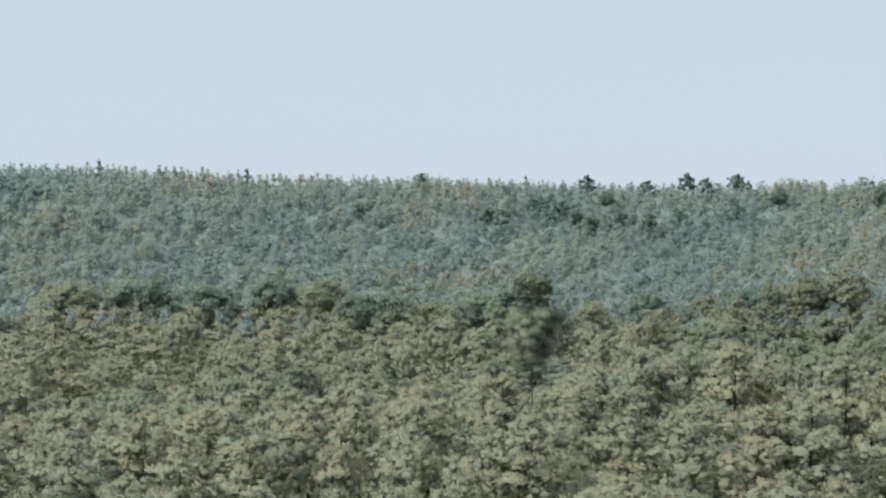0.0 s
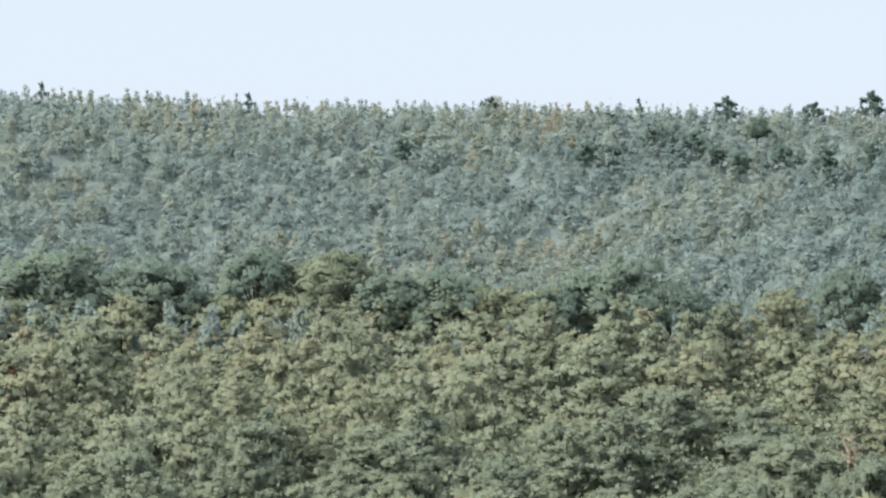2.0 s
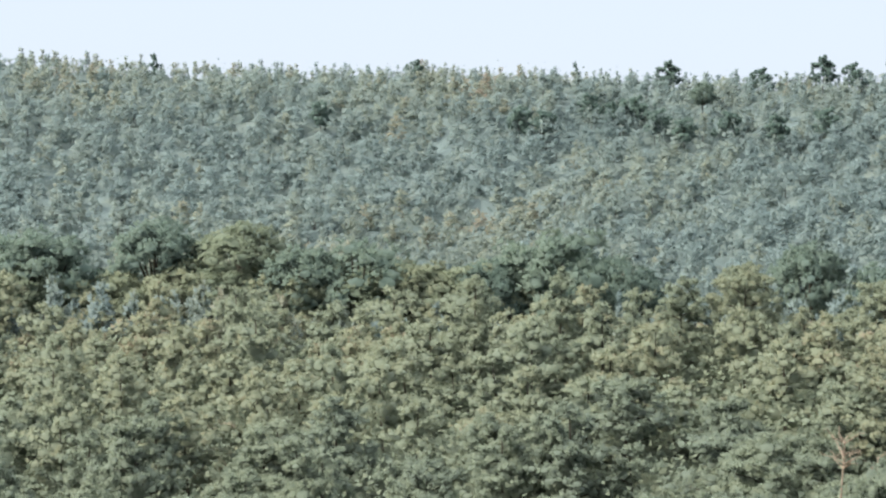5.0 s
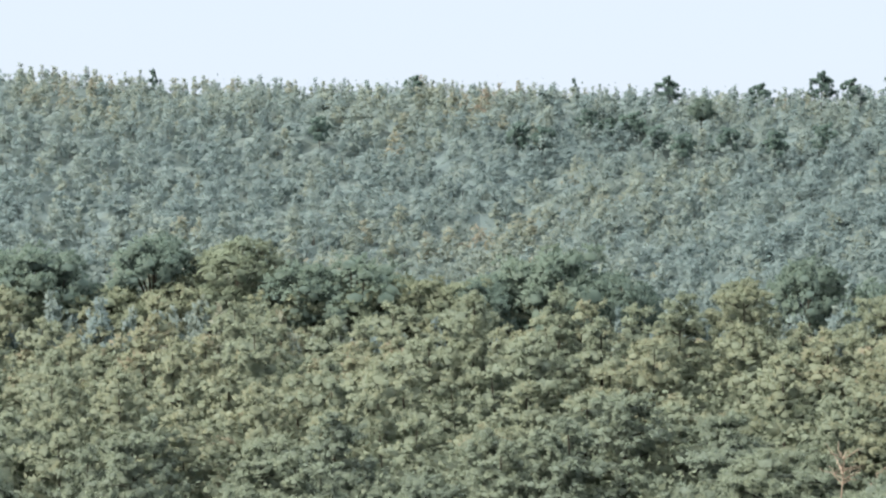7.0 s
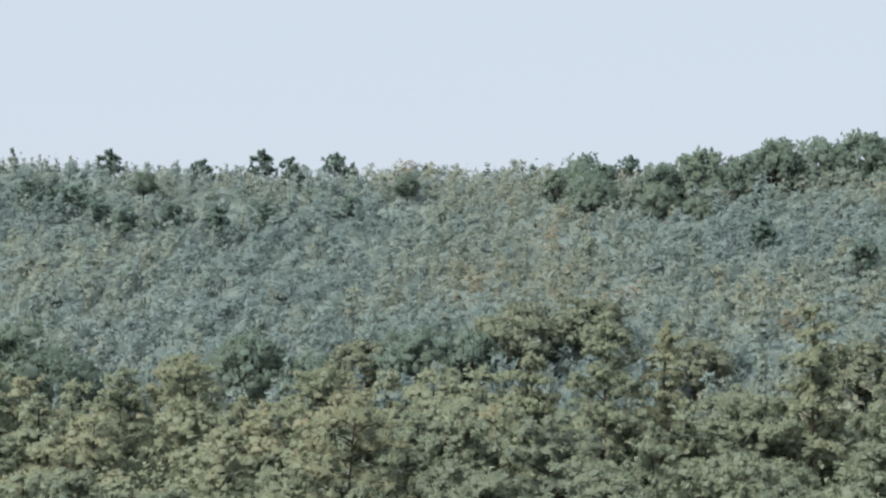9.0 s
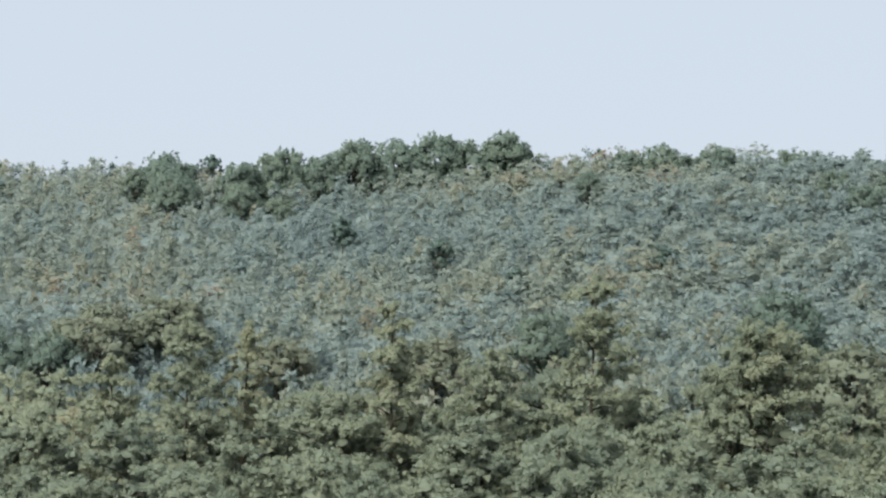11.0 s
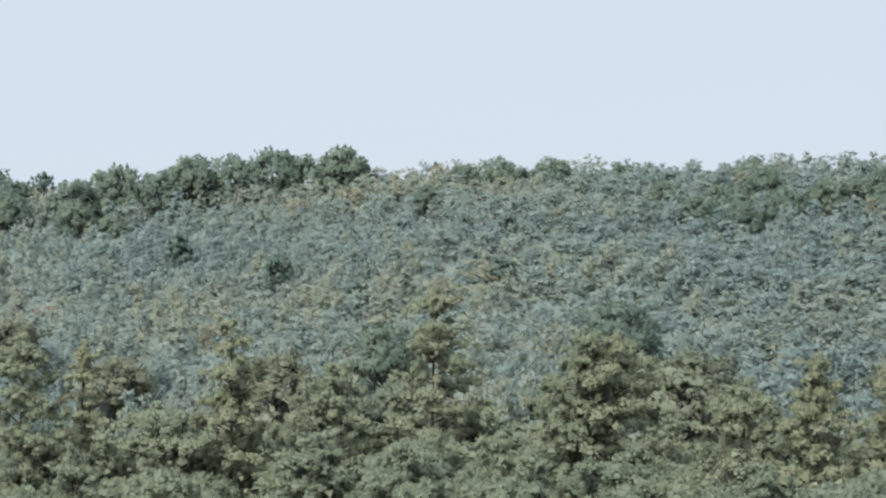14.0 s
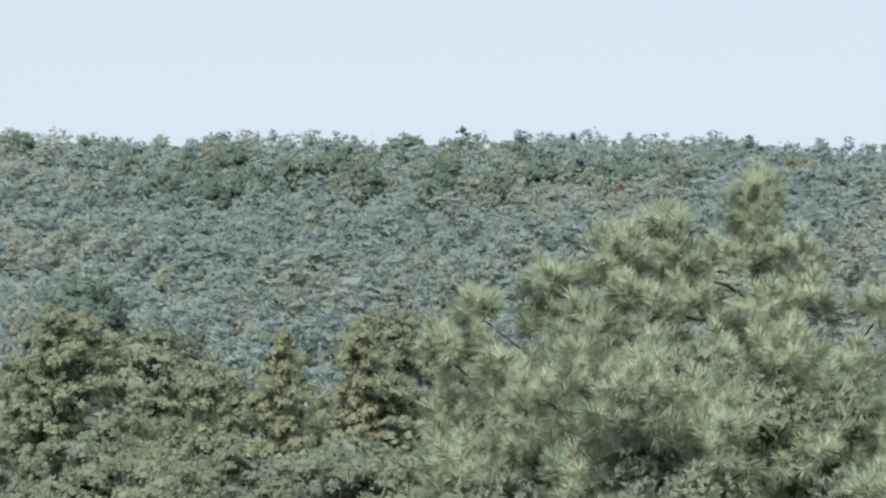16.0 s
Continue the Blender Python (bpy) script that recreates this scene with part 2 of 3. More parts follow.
def tufted(rng, pads, flat, tufts, fan, tuft, tone, middle=None, bend=(0.6, 0.6, 0.4), lift=0.35, core=0.55):
    """Foliage in pads (x, y, z, radius): a rough leafy lump each, closely set with tufts of needles or leaves.
    Returns verts, faces, normals (rounded over tuft, pad and crown, as light falls through soft foliage) and tint."""
    n = len(pads)
    squash = np.array([1, 1, flat])
    middle = pads[:, :3].mean(0) - (0, 0, 1.0) if middle is None else np.asarray(middle)
    crown = unit(pads[:, :3] - middle)
    base = rng.uniform(tone[0], tone[1], n)
    v, f, nn, tn, count = [], [], [], [], 0
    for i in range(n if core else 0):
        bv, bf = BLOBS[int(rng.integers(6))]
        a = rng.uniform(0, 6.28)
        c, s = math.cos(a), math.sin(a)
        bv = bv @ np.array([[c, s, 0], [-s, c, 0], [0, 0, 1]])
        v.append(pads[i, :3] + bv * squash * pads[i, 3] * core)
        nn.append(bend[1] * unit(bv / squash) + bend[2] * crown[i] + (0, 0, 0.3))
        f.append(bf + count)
        # the lump is toned darker than its tufts to paint the shade behind them
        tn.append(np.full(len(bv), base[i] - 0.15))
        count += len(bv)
    pick = np.repeat(np.arange(n), tufts)
    out = rng.normal(size=(len(pick), 3)) + (0, 0, lift)
    out = unit(out)
    at = pads[pick, :3] + out * squash * pads[pick, 3:4] * rng.uniform(0.6, 1.08, (len(pick), 1))
    size = tuft * rng.uniform(0.75, 1.35, len(pick))
    way = unit(out + (0, 0, 0.45))
    d = unit(np.repeat(way, fan, 0) + 0.95 * unit(rng.normal(size=(len(pick) * fan, 3))))
    sz = np.repeat(size, fan)[:, None]
    root = np.repeat(at, fan, 0) - np.repeat(way, fan, 0) * sz * 0.4
    side = unit(np.cross(d, rng.normal(size=d.shape))) * sz * 0.38
    tri = np.stack([root + d * sz * 0.25 - side, root + d * sz * 0.25 + side, root + d * sz * rng.uniform(1.0, 1.5, (len(d), 1))], 1)
    tnorm = unit(bend[0] * d + np.repeat(bend[1] * out + bend[2] * crown[pick], fan, 0) + (0, 0, 0.3))
    face = np.cross(tri[:, 1] - tri[:, 0], tri[:, 2] - tri[:, 0])
    turned = (face * tnorm).sum(1) < 0
    tri[turned] = tri[turned][:, ::-1]
    v.append(tri.reshape(-1, 3))
    f.append(np.arange(3 * len(tri)).reshape(-1, 3) + count)
    nn.append(np.repeat(tnorm, 3, 0))
    tn.append(np.repeat(np.repeat(base[pick] + rng.uniform(-0.07, 0.1, len(pick)), fan), 3))
    return np.concatenate(v), np.concatenate(f), unit(np.concatenate(nn)), np.concatenate(tn)


def pine_form(seed, height=12.0, width=2.5, crown=0.6, pointed=0.5, boughs=16, tufts=17, fan=4, tuft=0.11, lean=0.0, limbs=True, fat=1.12, tone=(0.06, 0.26)):
    """The limbs and the foliage of a pine 'height' tall: (wood verts, faces), crown verts, faces, normals, tint."""
    rng = np.random.default_rng(seed)
    bend = rng.normal(0, 0.25, 2) + (lean, 0)

    def axis(h):
        k = (h / height) ** 2
        return np.array([bend[0] * k, bend[1] * k, h])

    wood = [tube([axis(h) for h in np.linspace(-0.6, height * 0.95, 6)], np.linspace(0.15, 0.03, 6), 6 if limbs else 4)]
    base = height * (1 - crown)
    pads = [(*axis(height - 0.2), 0.2 * fat), (*axis(height - 0.45), 0.27 * fat)]
    for b in range(boughs):
        # each bough ends in a flat spray of pads
        k = ((b + rng.uniform(0.1, 0.9)) / boughs) ** 0.8
        h = base + k * (height - base - 0.5)
        reach = width * ((1 - k) ** (0.4 + 0.5 * pointed) * 0.92 + 0.08) * (0.6 + 0.4 * min(1, 0.3 + 2.5 * k))
        a, root = b * 2.4 + rng.uniform(-0.5, 0.5), axis(h)
        ln = reach * rng.uniform(0.55, 0.95)
        out = np.array([math.cos(a), math.sin(a), 0])
        tip = root + out * ln + (0, 0, 0.25 * ln + rng.uniform(-0.2, 0.3))
        if limbs and ln > 0.8:
            wood.append(tube([root - (0, 0, 0.2), (root + tip) / 2 - (0, 0, 0.08 * ln), tip - (0, 0, 0.15)], [0.05, 0.035, 0.012], 3))
        spread = 0.32 + 0.24 * reach
        for _ in range((6 if reach < 0.8 else 10) if limbs else 5):
            pads.append((*(tip + rng.normal(0, 0.6, 3) * (spread, spread, 0.5 * spread)), rng.uniform(0.17, 0.31) * (0.8 + 0.15 * reach) * fat))
        if ln > 0.7:
            pads.append((*(root + (tip - root) * 0.42 + (0, 0, 0.15)), (0.3 + 0.1 * reach) * fat))
        if b % 2 and reach > 0.9:
            pads.append((*(root + rng.normal(0, 0.25, 3) + (0, 0, 0.1)), 0.45 * fat))
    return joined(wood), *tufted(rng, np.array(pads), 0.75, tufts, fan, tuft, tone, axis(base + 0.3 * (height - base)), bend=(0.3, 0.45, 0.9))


def oak_form(seed, height=9.0, width=4.0, lobes=80, per_lobe=22):
    """A broad crown of leafy lobes on a forked trunk."""
    rng = np.random.default_rng(seed)
    mid = height * 0.56
    wood = [tube([(0, 0, -9.0), (0.1, 0, mid * 0.4), (0, 0.1, mid * 0.8), (0, 0, height * 0.8)], [0.3, 0.22, 0.15, 0.04], 7)]
    way = unit(rng.normal(size=(lobes, 3)) + (0, 0, 0.45))
    way[:, 2] = np.abs(way[:, 2]) * np.where(rng.random(lobes) < 0.25, -0.5, 1)
    at = np.array([0, 0, mid]) + way * (width * 0.76, width * 0.76, height * 0.34) * rng.uniform(0.72, 1.1, (lobes, 1))
    size = width * 0.23 * rng.uniform(0.6, 1.2, lobes)
    for i in range(0, lobes, 6):
        wood.append(tube([(0, 0, mid * 0.6), (at[i] + (0, 0, mid * 0.6)) / 2, at[i]], [0.12, 0.08, 0.03], 4))
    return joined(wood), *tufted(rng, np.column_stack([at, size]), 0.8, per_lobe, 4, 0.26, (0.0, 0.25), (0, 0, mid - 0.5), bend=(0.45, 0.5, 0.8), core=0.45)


def tri_faces(verts):
    return np.arange(len(verts)).reshape(-1, 3)


def tree(name, form, leaf_material, label, group="", bark=BARK, crown_name="crown"):
    """A tree of its own: an Empty at its foot with trunk and crown."""
    (wv, wf), cv, cf, cn, ct = form
    root = new(name)
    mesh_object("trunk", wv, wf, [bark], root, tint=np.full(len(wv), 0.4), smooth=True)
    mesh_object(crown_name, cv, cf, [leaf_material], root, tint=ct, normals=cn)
    return tagged(root, label, "tree", group)


def stand(x, y, z, turn, size, tall=None):
    return Matrix.Translation((x, y, z)) @ Matrix.Rotation(turn, 4, 'Z') @ Matrix.Diagonal((size, size, tall or size, 1))


class Grove:
    """Trees of a few forms: the first of each form is built, the others are copies."""

    def __init__(self, name, forms, leaf_material, label, group):
        self.args, self.forms, self.made = (name, leaf_material, label, group), forms, {}

    def put(self, k, m, label="", group=""):
        k %= len(self.forms)
        name, leaf_material, text, own = self.args
        if k in self.made:
            own_size = self.made[k].scale
            ob = copy_thing(self.made[k], m @ Matrix.Diagonal((1 / own_size[0], 1 / own_size[1], 1 / own_size[2], 1)))
        else:
            ob = self.made[k] = tree(name, self.forms[k], leaf_material, text, own)
            ob.matrix_basis = m
        return tagged(ob, label or text, group=group or own)


def wood_stuff(name, forms, places, materials, label):
    """Many trees that nobody could count, joined."""
    v, f, idx, tints, nn, n = [], [], [], [], [], 0
    for k, m, tint in places:
        (wv, wf), cv, cf, cn, ct = forms[k]
        m = np.array(m)
        turn = m[:3, :3] / np.linalg.norm(m[:3, :3], axis=0)
        for verts, norms, faces, slot, tone in ((wv, unit(wv * (1, 1, 0) + 1e-3), wf, 0, np.full(len(wv), 0.4)), (cv, cn, cf, 1, ct + tint)):
            nn.append(norms @ turn.T)
            v.append(verts @ m[:3, :3].T + m[:3, 3])
            f.append(faces + n)
            idx.append(np.full(len(faces), slot))
            tints.append(tone)
            n += len(verts)
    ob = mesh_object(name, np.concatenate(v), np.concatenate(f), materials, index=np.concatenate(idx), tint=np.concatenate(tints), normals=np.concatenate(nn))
    return tagged(ob, label, "forest", kind="stuff")


rng = np.random.default_rng(11)

# ---- the nearer pine wood ----
SHAPES = [(2.4, 0.44, 0.2, 0.3), (2.2, 0.48, 0.6, 0.5), (2.6, 0.42, 0.0, 0.0), (2.3, 0.44, 0.4, -0.2), (2.1, 0.5, 0.8, 0.6), (2.5, 0.42, 0.3, 0.2), (2.8, 0.42, 0.1, 0.3), (2.2, 0.46, 0.5, 0.1)]
PINES = [pine_form(20 + i, 12.0, w, c, p, lean=ln) for i, (w, c, p, ln) in enumerate(SHAPES)]
PINES += [pine_form(30 + i, 12.0, w, c, p, lean=ln, tufts=8, fan=4, tuft=0.145) for i, (w, c, p, ln) in enumerate(SHAPES)]
LOW_PINES = [pine_form(60 + i, 12.0, w, 0.4, p, boughs=10, tufts=6, fan=3, tuft=0.2, limbs=False, fat=1.5) for i, (w, p) in enumerate([(2.5, 0.2), (2.2, 0.6), (2.7, 0.1), (2.3, 0.4), (2.8, 0.2)])]
pine_grove = Grove("pine_tree", PINES, NEEDLE, "grey-green Scots pine with a rounded open crown in the wood", "pines of the nearer wood")

# single pines that stand out: bearing, height angle of the tip, range, width, form
TALL = [(10.4, -5.06, 89.4, 3.1, 2), (3.9, -5.14, 89.6, 1.8, 4), (0.9, -5.41, 90.4, 1.7, 1), (8.1, -5.45, 87.7, 2.5, 3), (14.4, -5.6, 85.7, 2.9, 6),
        (24.7, -3.41, 69.9, 2, 1), (26.6, -3.71, 70, 1.3, 4), (31.9, -3.09, 66, 2, 7), (38.7, -1.95, 62, 2.2, 1), (34.8, -4.6, 63, 2.6, 2),
        (43.1, -3.29, 60, 1.8, 3), (44.8, -3.43, 60, 2.1, 0), (51.9, -4.08, 58, 1.7, 7), (54.5, -3.63, 58, 1.5, 4), (49.1, -4.95, 58, 2, 5),
        (15.7, -6.38, 69.1, 3.3, 6), (22.4, -4.86, 71.6, 1.8, 3), (10.2, -4.95, 93, 1.9, 5)]
standing = []
for n, (b, el, r, w, k) in enumerate(TALL):
    x, y = spot(b, r)
    z = ground_z(x, y)
    h = r * math.tan(radians(el)) - z
    form = pine_form(40 + n, h, 1.15 * w, 0.58, (0.2, 0.6, 0.3, 0.5, 0.8, 0.4, 0.1, 0.6)[k], lean=rng.uniform(0.0, 1.0), boughs=25, fat=1.02, tone=(0.3, 0.55))
    ob = tree("tall_pine_tree", form, NEEDLE, "tall grey-green Scots pine rising over its neighbours", "tall pines over the wood")
    ob.matrix_basis = stand(x, y, z, rng.uniform(-0.6, 0.6), 1.0)
    standing.append((x, y, 1.9))

candidates = []
cell = 3.4
for i in range(-25, 45):
    for j in range(-10, 47):
        x, y = (i + rng.uniform(0.1, 0.9)) * cell, (j + rng.uniform(0.1, 0.9)) * cell
        a, r = math.degrees(math.atan2(x, y)), math.hypot(x, y)
        near_r = np.interp(a, BEARING, NEAR_R)
        front = np.interp(a, BEARING, FRONT_R)
        approach = -30 < y < 70 and abs(x) < 0.29 * (y + 86) + 8
        if not (-29 < a < 77 and r < min(near_r + 28, np.interp(a, BEARING, FOOT_R) - 2) and r > front - 8 or approach and r < near_r):
            continue
        if (x - 4.8) ** 2 + (y - 1.9) ** 2 < 7 or any((x - p) ** 2 + (y - q) ** 2 < d * d for p, q, d in standing):
            continue
        candidates.append((0 if front - 8 < r and -27 < a < 77 else 1, r, x, y))
candidates.sort()
rest = []
for n, (_, r, x, y) in enumerate(candidates):
    z, h = ground_z(x, y), tree_height(x, y) * rng.uniform(0.76, 1.08)
    m = stand(x, y, z, rng.uniform(0, 6.28), rng.uniform(0.85, 1.2), h / 12.0)
    if n < 280:
        pine_grove.put(int(rng.integers(8)) + (0 if r < 68 else 8), m)
    else:
        rest.append((int(rng.integers(5)), m, rng.uniform(0.0, 0.45)))
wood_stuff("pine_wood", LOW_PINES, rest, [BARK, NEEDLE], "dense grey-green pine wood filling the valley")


def thicket(name, material, inside, depth, step, leaf, label, many=5, closed=0.0):
    """The interlocked lower crowns under the tree tops: a rough leafy layer."""
    g = np.random.default_rng(31)
    v, f, tn, at, n = [], [], [], {}, 0
    for i in range(int(-135 / step), int(240 / step)):
        for j in range(int(-40 / step), int(262 / step)):
            x, y = i * step, j * step
            if inside(x, y):
                at[i, j] = n
                v.append((x + g.uniform(-0.4, 0.4) * step, y + g.uniform(-0.4, 0.4) * step, tops(x, y) + relief(x, y) - depth + g.uniform(-0.5, 0.5)))
                n += 1
    for i, j in at:
        if (i + 1, j) in at and (i, j + 1) in at and (i + 1, j + 1) in at:
            a, b, c, d = at[i, j], at[i + 1, j], at[i + 1, j + 1], at[i, j + 1]
            f += [(a, b, c), (a, c, d)]
    v, f = np.array(v), np.array(f)
    mid = np.repeat(v[f].mean(1), many, 0) + g.normal(0, 1.0, (many * len(f), 3)) * (0.55, 0.55, 0.6)
    lv = leaves(g, mid + (0, 0, 0.2), np.tile((0, 0, 1.0), (len(mid), 1)), leaf)
    tint = np.repeat(g.uniform(0.1, 0.45, len(lv) // 3), 3)
    faces = tri_faces(lv)
    if closed:  # a dense understorey under the leaves
        faces = np.concatenate([faces, f + len(lv)])
        lv, tint = np.concatenate([lv, v - (0, 0, closed)]), np.concatenate([tint, g.uniform(0.1, 0.45, len(v))])
    ob = mesh_object(name, lv, faces, [material], tint=tint)
    tagged(ob, label, "forest", kind="stuff")


def polar(x, y):
    return math.degrees(math.atan2(x, y)), math.hypot(x, y)


def on_hill(x, y):
    a, r = polar(x, y)
    return -29 < a < 78 and np.interp(a, BEARING, FOOT_R) - 2 < r < np.interp(a, BEARING, TOP_R) + 3


def in_near_wood(x, y):
    a, r = polar(x, y)
    approach = -30 < y < 70 and abs(x) < 0.29 * (y + 86) + 8
    return r > 3 and (-29 < a < 78 and np.interp(a, BEARING, FRONT_R) - 9 < r < np.interp(a, BEARING, FOOT_R) - 1 or approach and r < np.interp(a, BEARING, NEAR_R))


thicket("pine_thicket", NEEDLE, in_near_wood, 3.8, 1.8, 0.17, "shaded lower branches of the nearer pine wood", 24, 0.9)
thicket("hill_thicket", HAZED_HILL_NEEDLE, on_hill, 1.7, 1.5, 0.14, "interlocked lower crowns of the hillside pines", 6, 0.4)

# ---- the wooded hill ----
# bearing, height angle of the top, range, half width in metres, kind
BROAD = [(3.8, -3.77, 114.7, 5.1, 0), (-10, -3.39, 116.8, 2.8, 0), (-7.1, -3.57, 116.6, 2.2, 0), (-13.9, -3.72, 115.5, 3.3, 0), (-17.5, -3, 117.1, 3.7, 0),
        (-21.8, -3.39, 116.5, 3.3, 0), (-3, -4.27, 115, 3.3, 0), (-5, -4.43, 114.3, 2.6, 0), (-1.1, -4.89, 113.5, 2.5, 0), (1.4, -5, 113.8, 2.5, 0),
        (6.2, -4.9, 113.5, 2.5, 0), (12.5, -4.38, 111.7, 2.8, 0), (14.9, -4.94, 110.1, 2.6, 0), (18.3, -4.14, 108, 3.3, 0), (21.8, -3.31, 110.3, 2.9, 1),
        (16.4, -4.6, 109.2, 2.4, 1), (24.3, -2.9, 110.4, 2.5, 1), (20.2, -4.2, 107.6, 2.5, 0), (27.9, -4.36, 102.8, 2.1, 1), (33.4, -4.3, 98.4, 2.1, 1),
        (37.1, -3.23, 99.5, 2, 0), (45.3, -2.5, 95.6, 2.8, 0), (47.5, -4.21, 87, 2.9, 1), (55.5, -3.53, 89.8, 2.6, 1), (58.2, -3.9, 88.9, 2.4, 1),
        (30.5, 2.5, 156.8, 3, 0), (32, 2.5, 158.6, 2.8, 0), (33.3, 2.74, 159.7, 3.2, 0), (34.6, 2.64, 159.3, 2.9, 0), (35.8, 2.85, 159.1, 3.2, 0),
        (24.1, 1.9, 159.2, 2.9, 0), (28, 2.1, 156.1, 3, 0), (26.6, 1.75, 154.3, 2.2, 0), (29.4, 1.95, 155.1, 2.3, 0), (41.2, 2.48, 155.9, 2.4, 0),
        (43, 2.42, 155.6, 2.6, 0), (45.6, 2.4, 155.2, 2.6, 0), (39.9, 2.25, 155, 1.9, 0), (24.3, 1.1, 152.4, 2.4, 0), (27.9, 0.26, 148.5, 2, 0),
        (48.9, 1.38, 146, 2.8, 0)]
BROAD += [(54.2, 2.2, 150.9, 3.6, 0), (50, 0.75, 140.5, 2.7, 0), (48.1, 0.9, 140.9, 2.3, 0), (51.5, 0.8, 140.9, 2.3, 0), (54.4, 0.96, 141.6, 2.7, 0),
        (60.7, 1.71, 146.3, 2.7, 1), (64.6, 1.64, 143.7, 4, 0), (58.4, 1, 141, 2.1, 0), (59.9, 0.63, 138.3, 2.5, 0), (49.8, 2.5, 154.3, 2.2, 0),
        (56.2, 2.55, 153.8, 2.5, 0), (60, 2.45, 152.4, 2.4, 0), (49.9, 0.9, 145.1, 1.9, 1), (66.5, 1.9, 147.1, 2.7, 0), (69.6, 1.9, 147.6, 2.7, 1)]
def slope_range(bearing, el):
    """How far off the tree tops of the hillside stand at this height angle."""
    for r in np.arange(np.interp(bearing, BEARING, FOOT_R), np.interp(bearing, BEARING, TOP_R), 0.5):
        if tops(*spot(bearing, r)) > r * math.tan(radians(el - 0.25)):
            return float(r)
    return float(np.interp(bearing, BEARING, TOP_R)) - 1.0


# dark oaks scattered over the upper slope: bearing, height angle of the top, half width
for b, el, w in [(47.9, 1.0, 1.87), (49.4, 0.75, 1.73), (50.9, 1.2, 1.58), (52.3, 1.75, 1.87), (53.6, 1.95, 1.87), (54.7, 1.3, 1.87), (57.3, 0.95, 1.58), (59.3, 1.05, 1.73), (57.6, 1.9, 1.73), (60.9, 1.75, 1.73), (63.2, 1.7, 1.87), (65.6, 1.6, 1.73), (46.9, 1.75, 1.73),
                 (50.2, 2.1, 1.73), (26.6, 0.75, 1.58), (38.6, 1.55, 1.44), (8.9, 0.95, 1.15), (23.0, 1.15, 1.44), (17.9, 1.0, 1.15)]:
    BROAD.append((b, el, slope_range(b, el), w, 0))


def hill_form(seed, width, deep, pointed):
    """A pine of the far slope, seen as a rounded or pointed head of a few clumps."""
    rng = np.random.default_rng(seed)
    pads = [(0.1, 0, 6.75 - width * 0.25, width * (0.24 if pointed else 0.36)), (0.05, 0, 6.7 - 0.22 * deep, width * (0.32 if pointed else 0.45)), (0, 0, 6.6 - 0.6 * deep, width * 0.6)]
    for n, lo, hi, q in ((3, 0.25, 0.4, 0.42), (5, 0.5, 1.0, 0.8)):
        turn = rng.uniform(0, 6.28)
        for i in range(n):
            a = turn + i * 6.28 / n + rng.uniform(-0.5, 0.5)
            reach = width * q * rng.uniform(0.65, 1.15) * (0.75 if pointed else 1)
            pads.append((math.cos(a) * reach, math.sin(a) * reach, 6.65 - deep * rng.uniform(lo, hi), width * rng.uniform(0.24, 0.4)))
    return tube([(0, 0, -0.6), (0, 0, 2.5), (0, 0, 5.0)], [0.1, 0.08, 0.03], 3), *tufted(rng, np.array(pads), 1.0, 8, 3, 0.22, (0.0, 0.16), (0, 0, 6.4 - 0.9 * deep), bend=(0.28, 0.4, 1.0), core=0)


HILL = [hill_form(100 + i, w, d, p) for i, (w, d, p) in enumerate([(0.9, 2.2, 0), (0.75, 2.7, 1), (1.05, 2.2, 0), (0.85, 2.4, 0), (0.7, 2.9, 1), (1.0, 2.1, 0), (0.8, 2.3, 0), (1.15, 2.4, 0)])]
places = []
cell = 1.68
for i in range(-56, 106):
    for j in range(9, 112):
        x, y = (i + rng.uniform(0, 1)) * cell, (j + rng.uniform(0, 1)) * cell
        a, r = math.degrees(math.atan2(x, y)), math.hypot(x, y)
        if not (-28 < a < 77 and np.interp(a, BEARING, FOOT_R) - 12 < r < np.interp(a, BEARING, TOP_R) + 5):
            continue
        if any(abs(a - q[0]) < math.degrees((0.45 if q[1] < -2 else 0.8) * q[3] / q[2]) and q[2] - (8 if q[3] > 4 else 3) < r < q[2] + 1.4 for q in BROAD):
            continue
        patch = noise.noise((x / 22, y / 22, 5.1)) + 0.5 * noise.noise((x / 8, y / 8, 9.0))
        tint = max(0.0, 0.22 + 0.4 * patch + rng.uniform(-0.22, 0.3) ** 3 * 8)
        odd = rng.random()
        tint = tint + 0.4 * rng.random() if odd < 0.07 else 0.25 * tint if odd > 0.86 else tint
        spiky = a < 14 and r > np.interp(a, BEARING, TOP_R) - 5
        s = rng.uniform(0.8, 1.5) * (0.8 if spiky else 1) * np.interp(a, [25, 48], [1, 1.4])
        k = (1, 4)[int(rng.integers(2))] if spiky else int(rng.integers(8))
        places.append((k, stand(x, y, ground_z(x, y), rng.uniform(0, 6.28), s, tree_height(x, y) / 7 * (rng.uniform(0.9, 1.07) if spiky else rng.uniform(0.88, 1.13))), tint))
        if r > np.interp(a, BEARING, TOP_R) - 3.5:  # the ridge is closed by lower pines between the tall ones
            places.append((int(rng.integers(8)), stand(x + rng.uniform(-1.1, 1.1), y + rng.uniform(-1.1, 1.1), ground_z(x, y), rng.uniform(0, 6.28), s * 1.1, rng.uniform(0.66, 0.88)), tint))
wood_stuff("hill_wood", HILL, places, [BARK, HAZED_HILL_NEEDLE], "pine wood covering the far hillside, haze put into its pale blue-green colour")

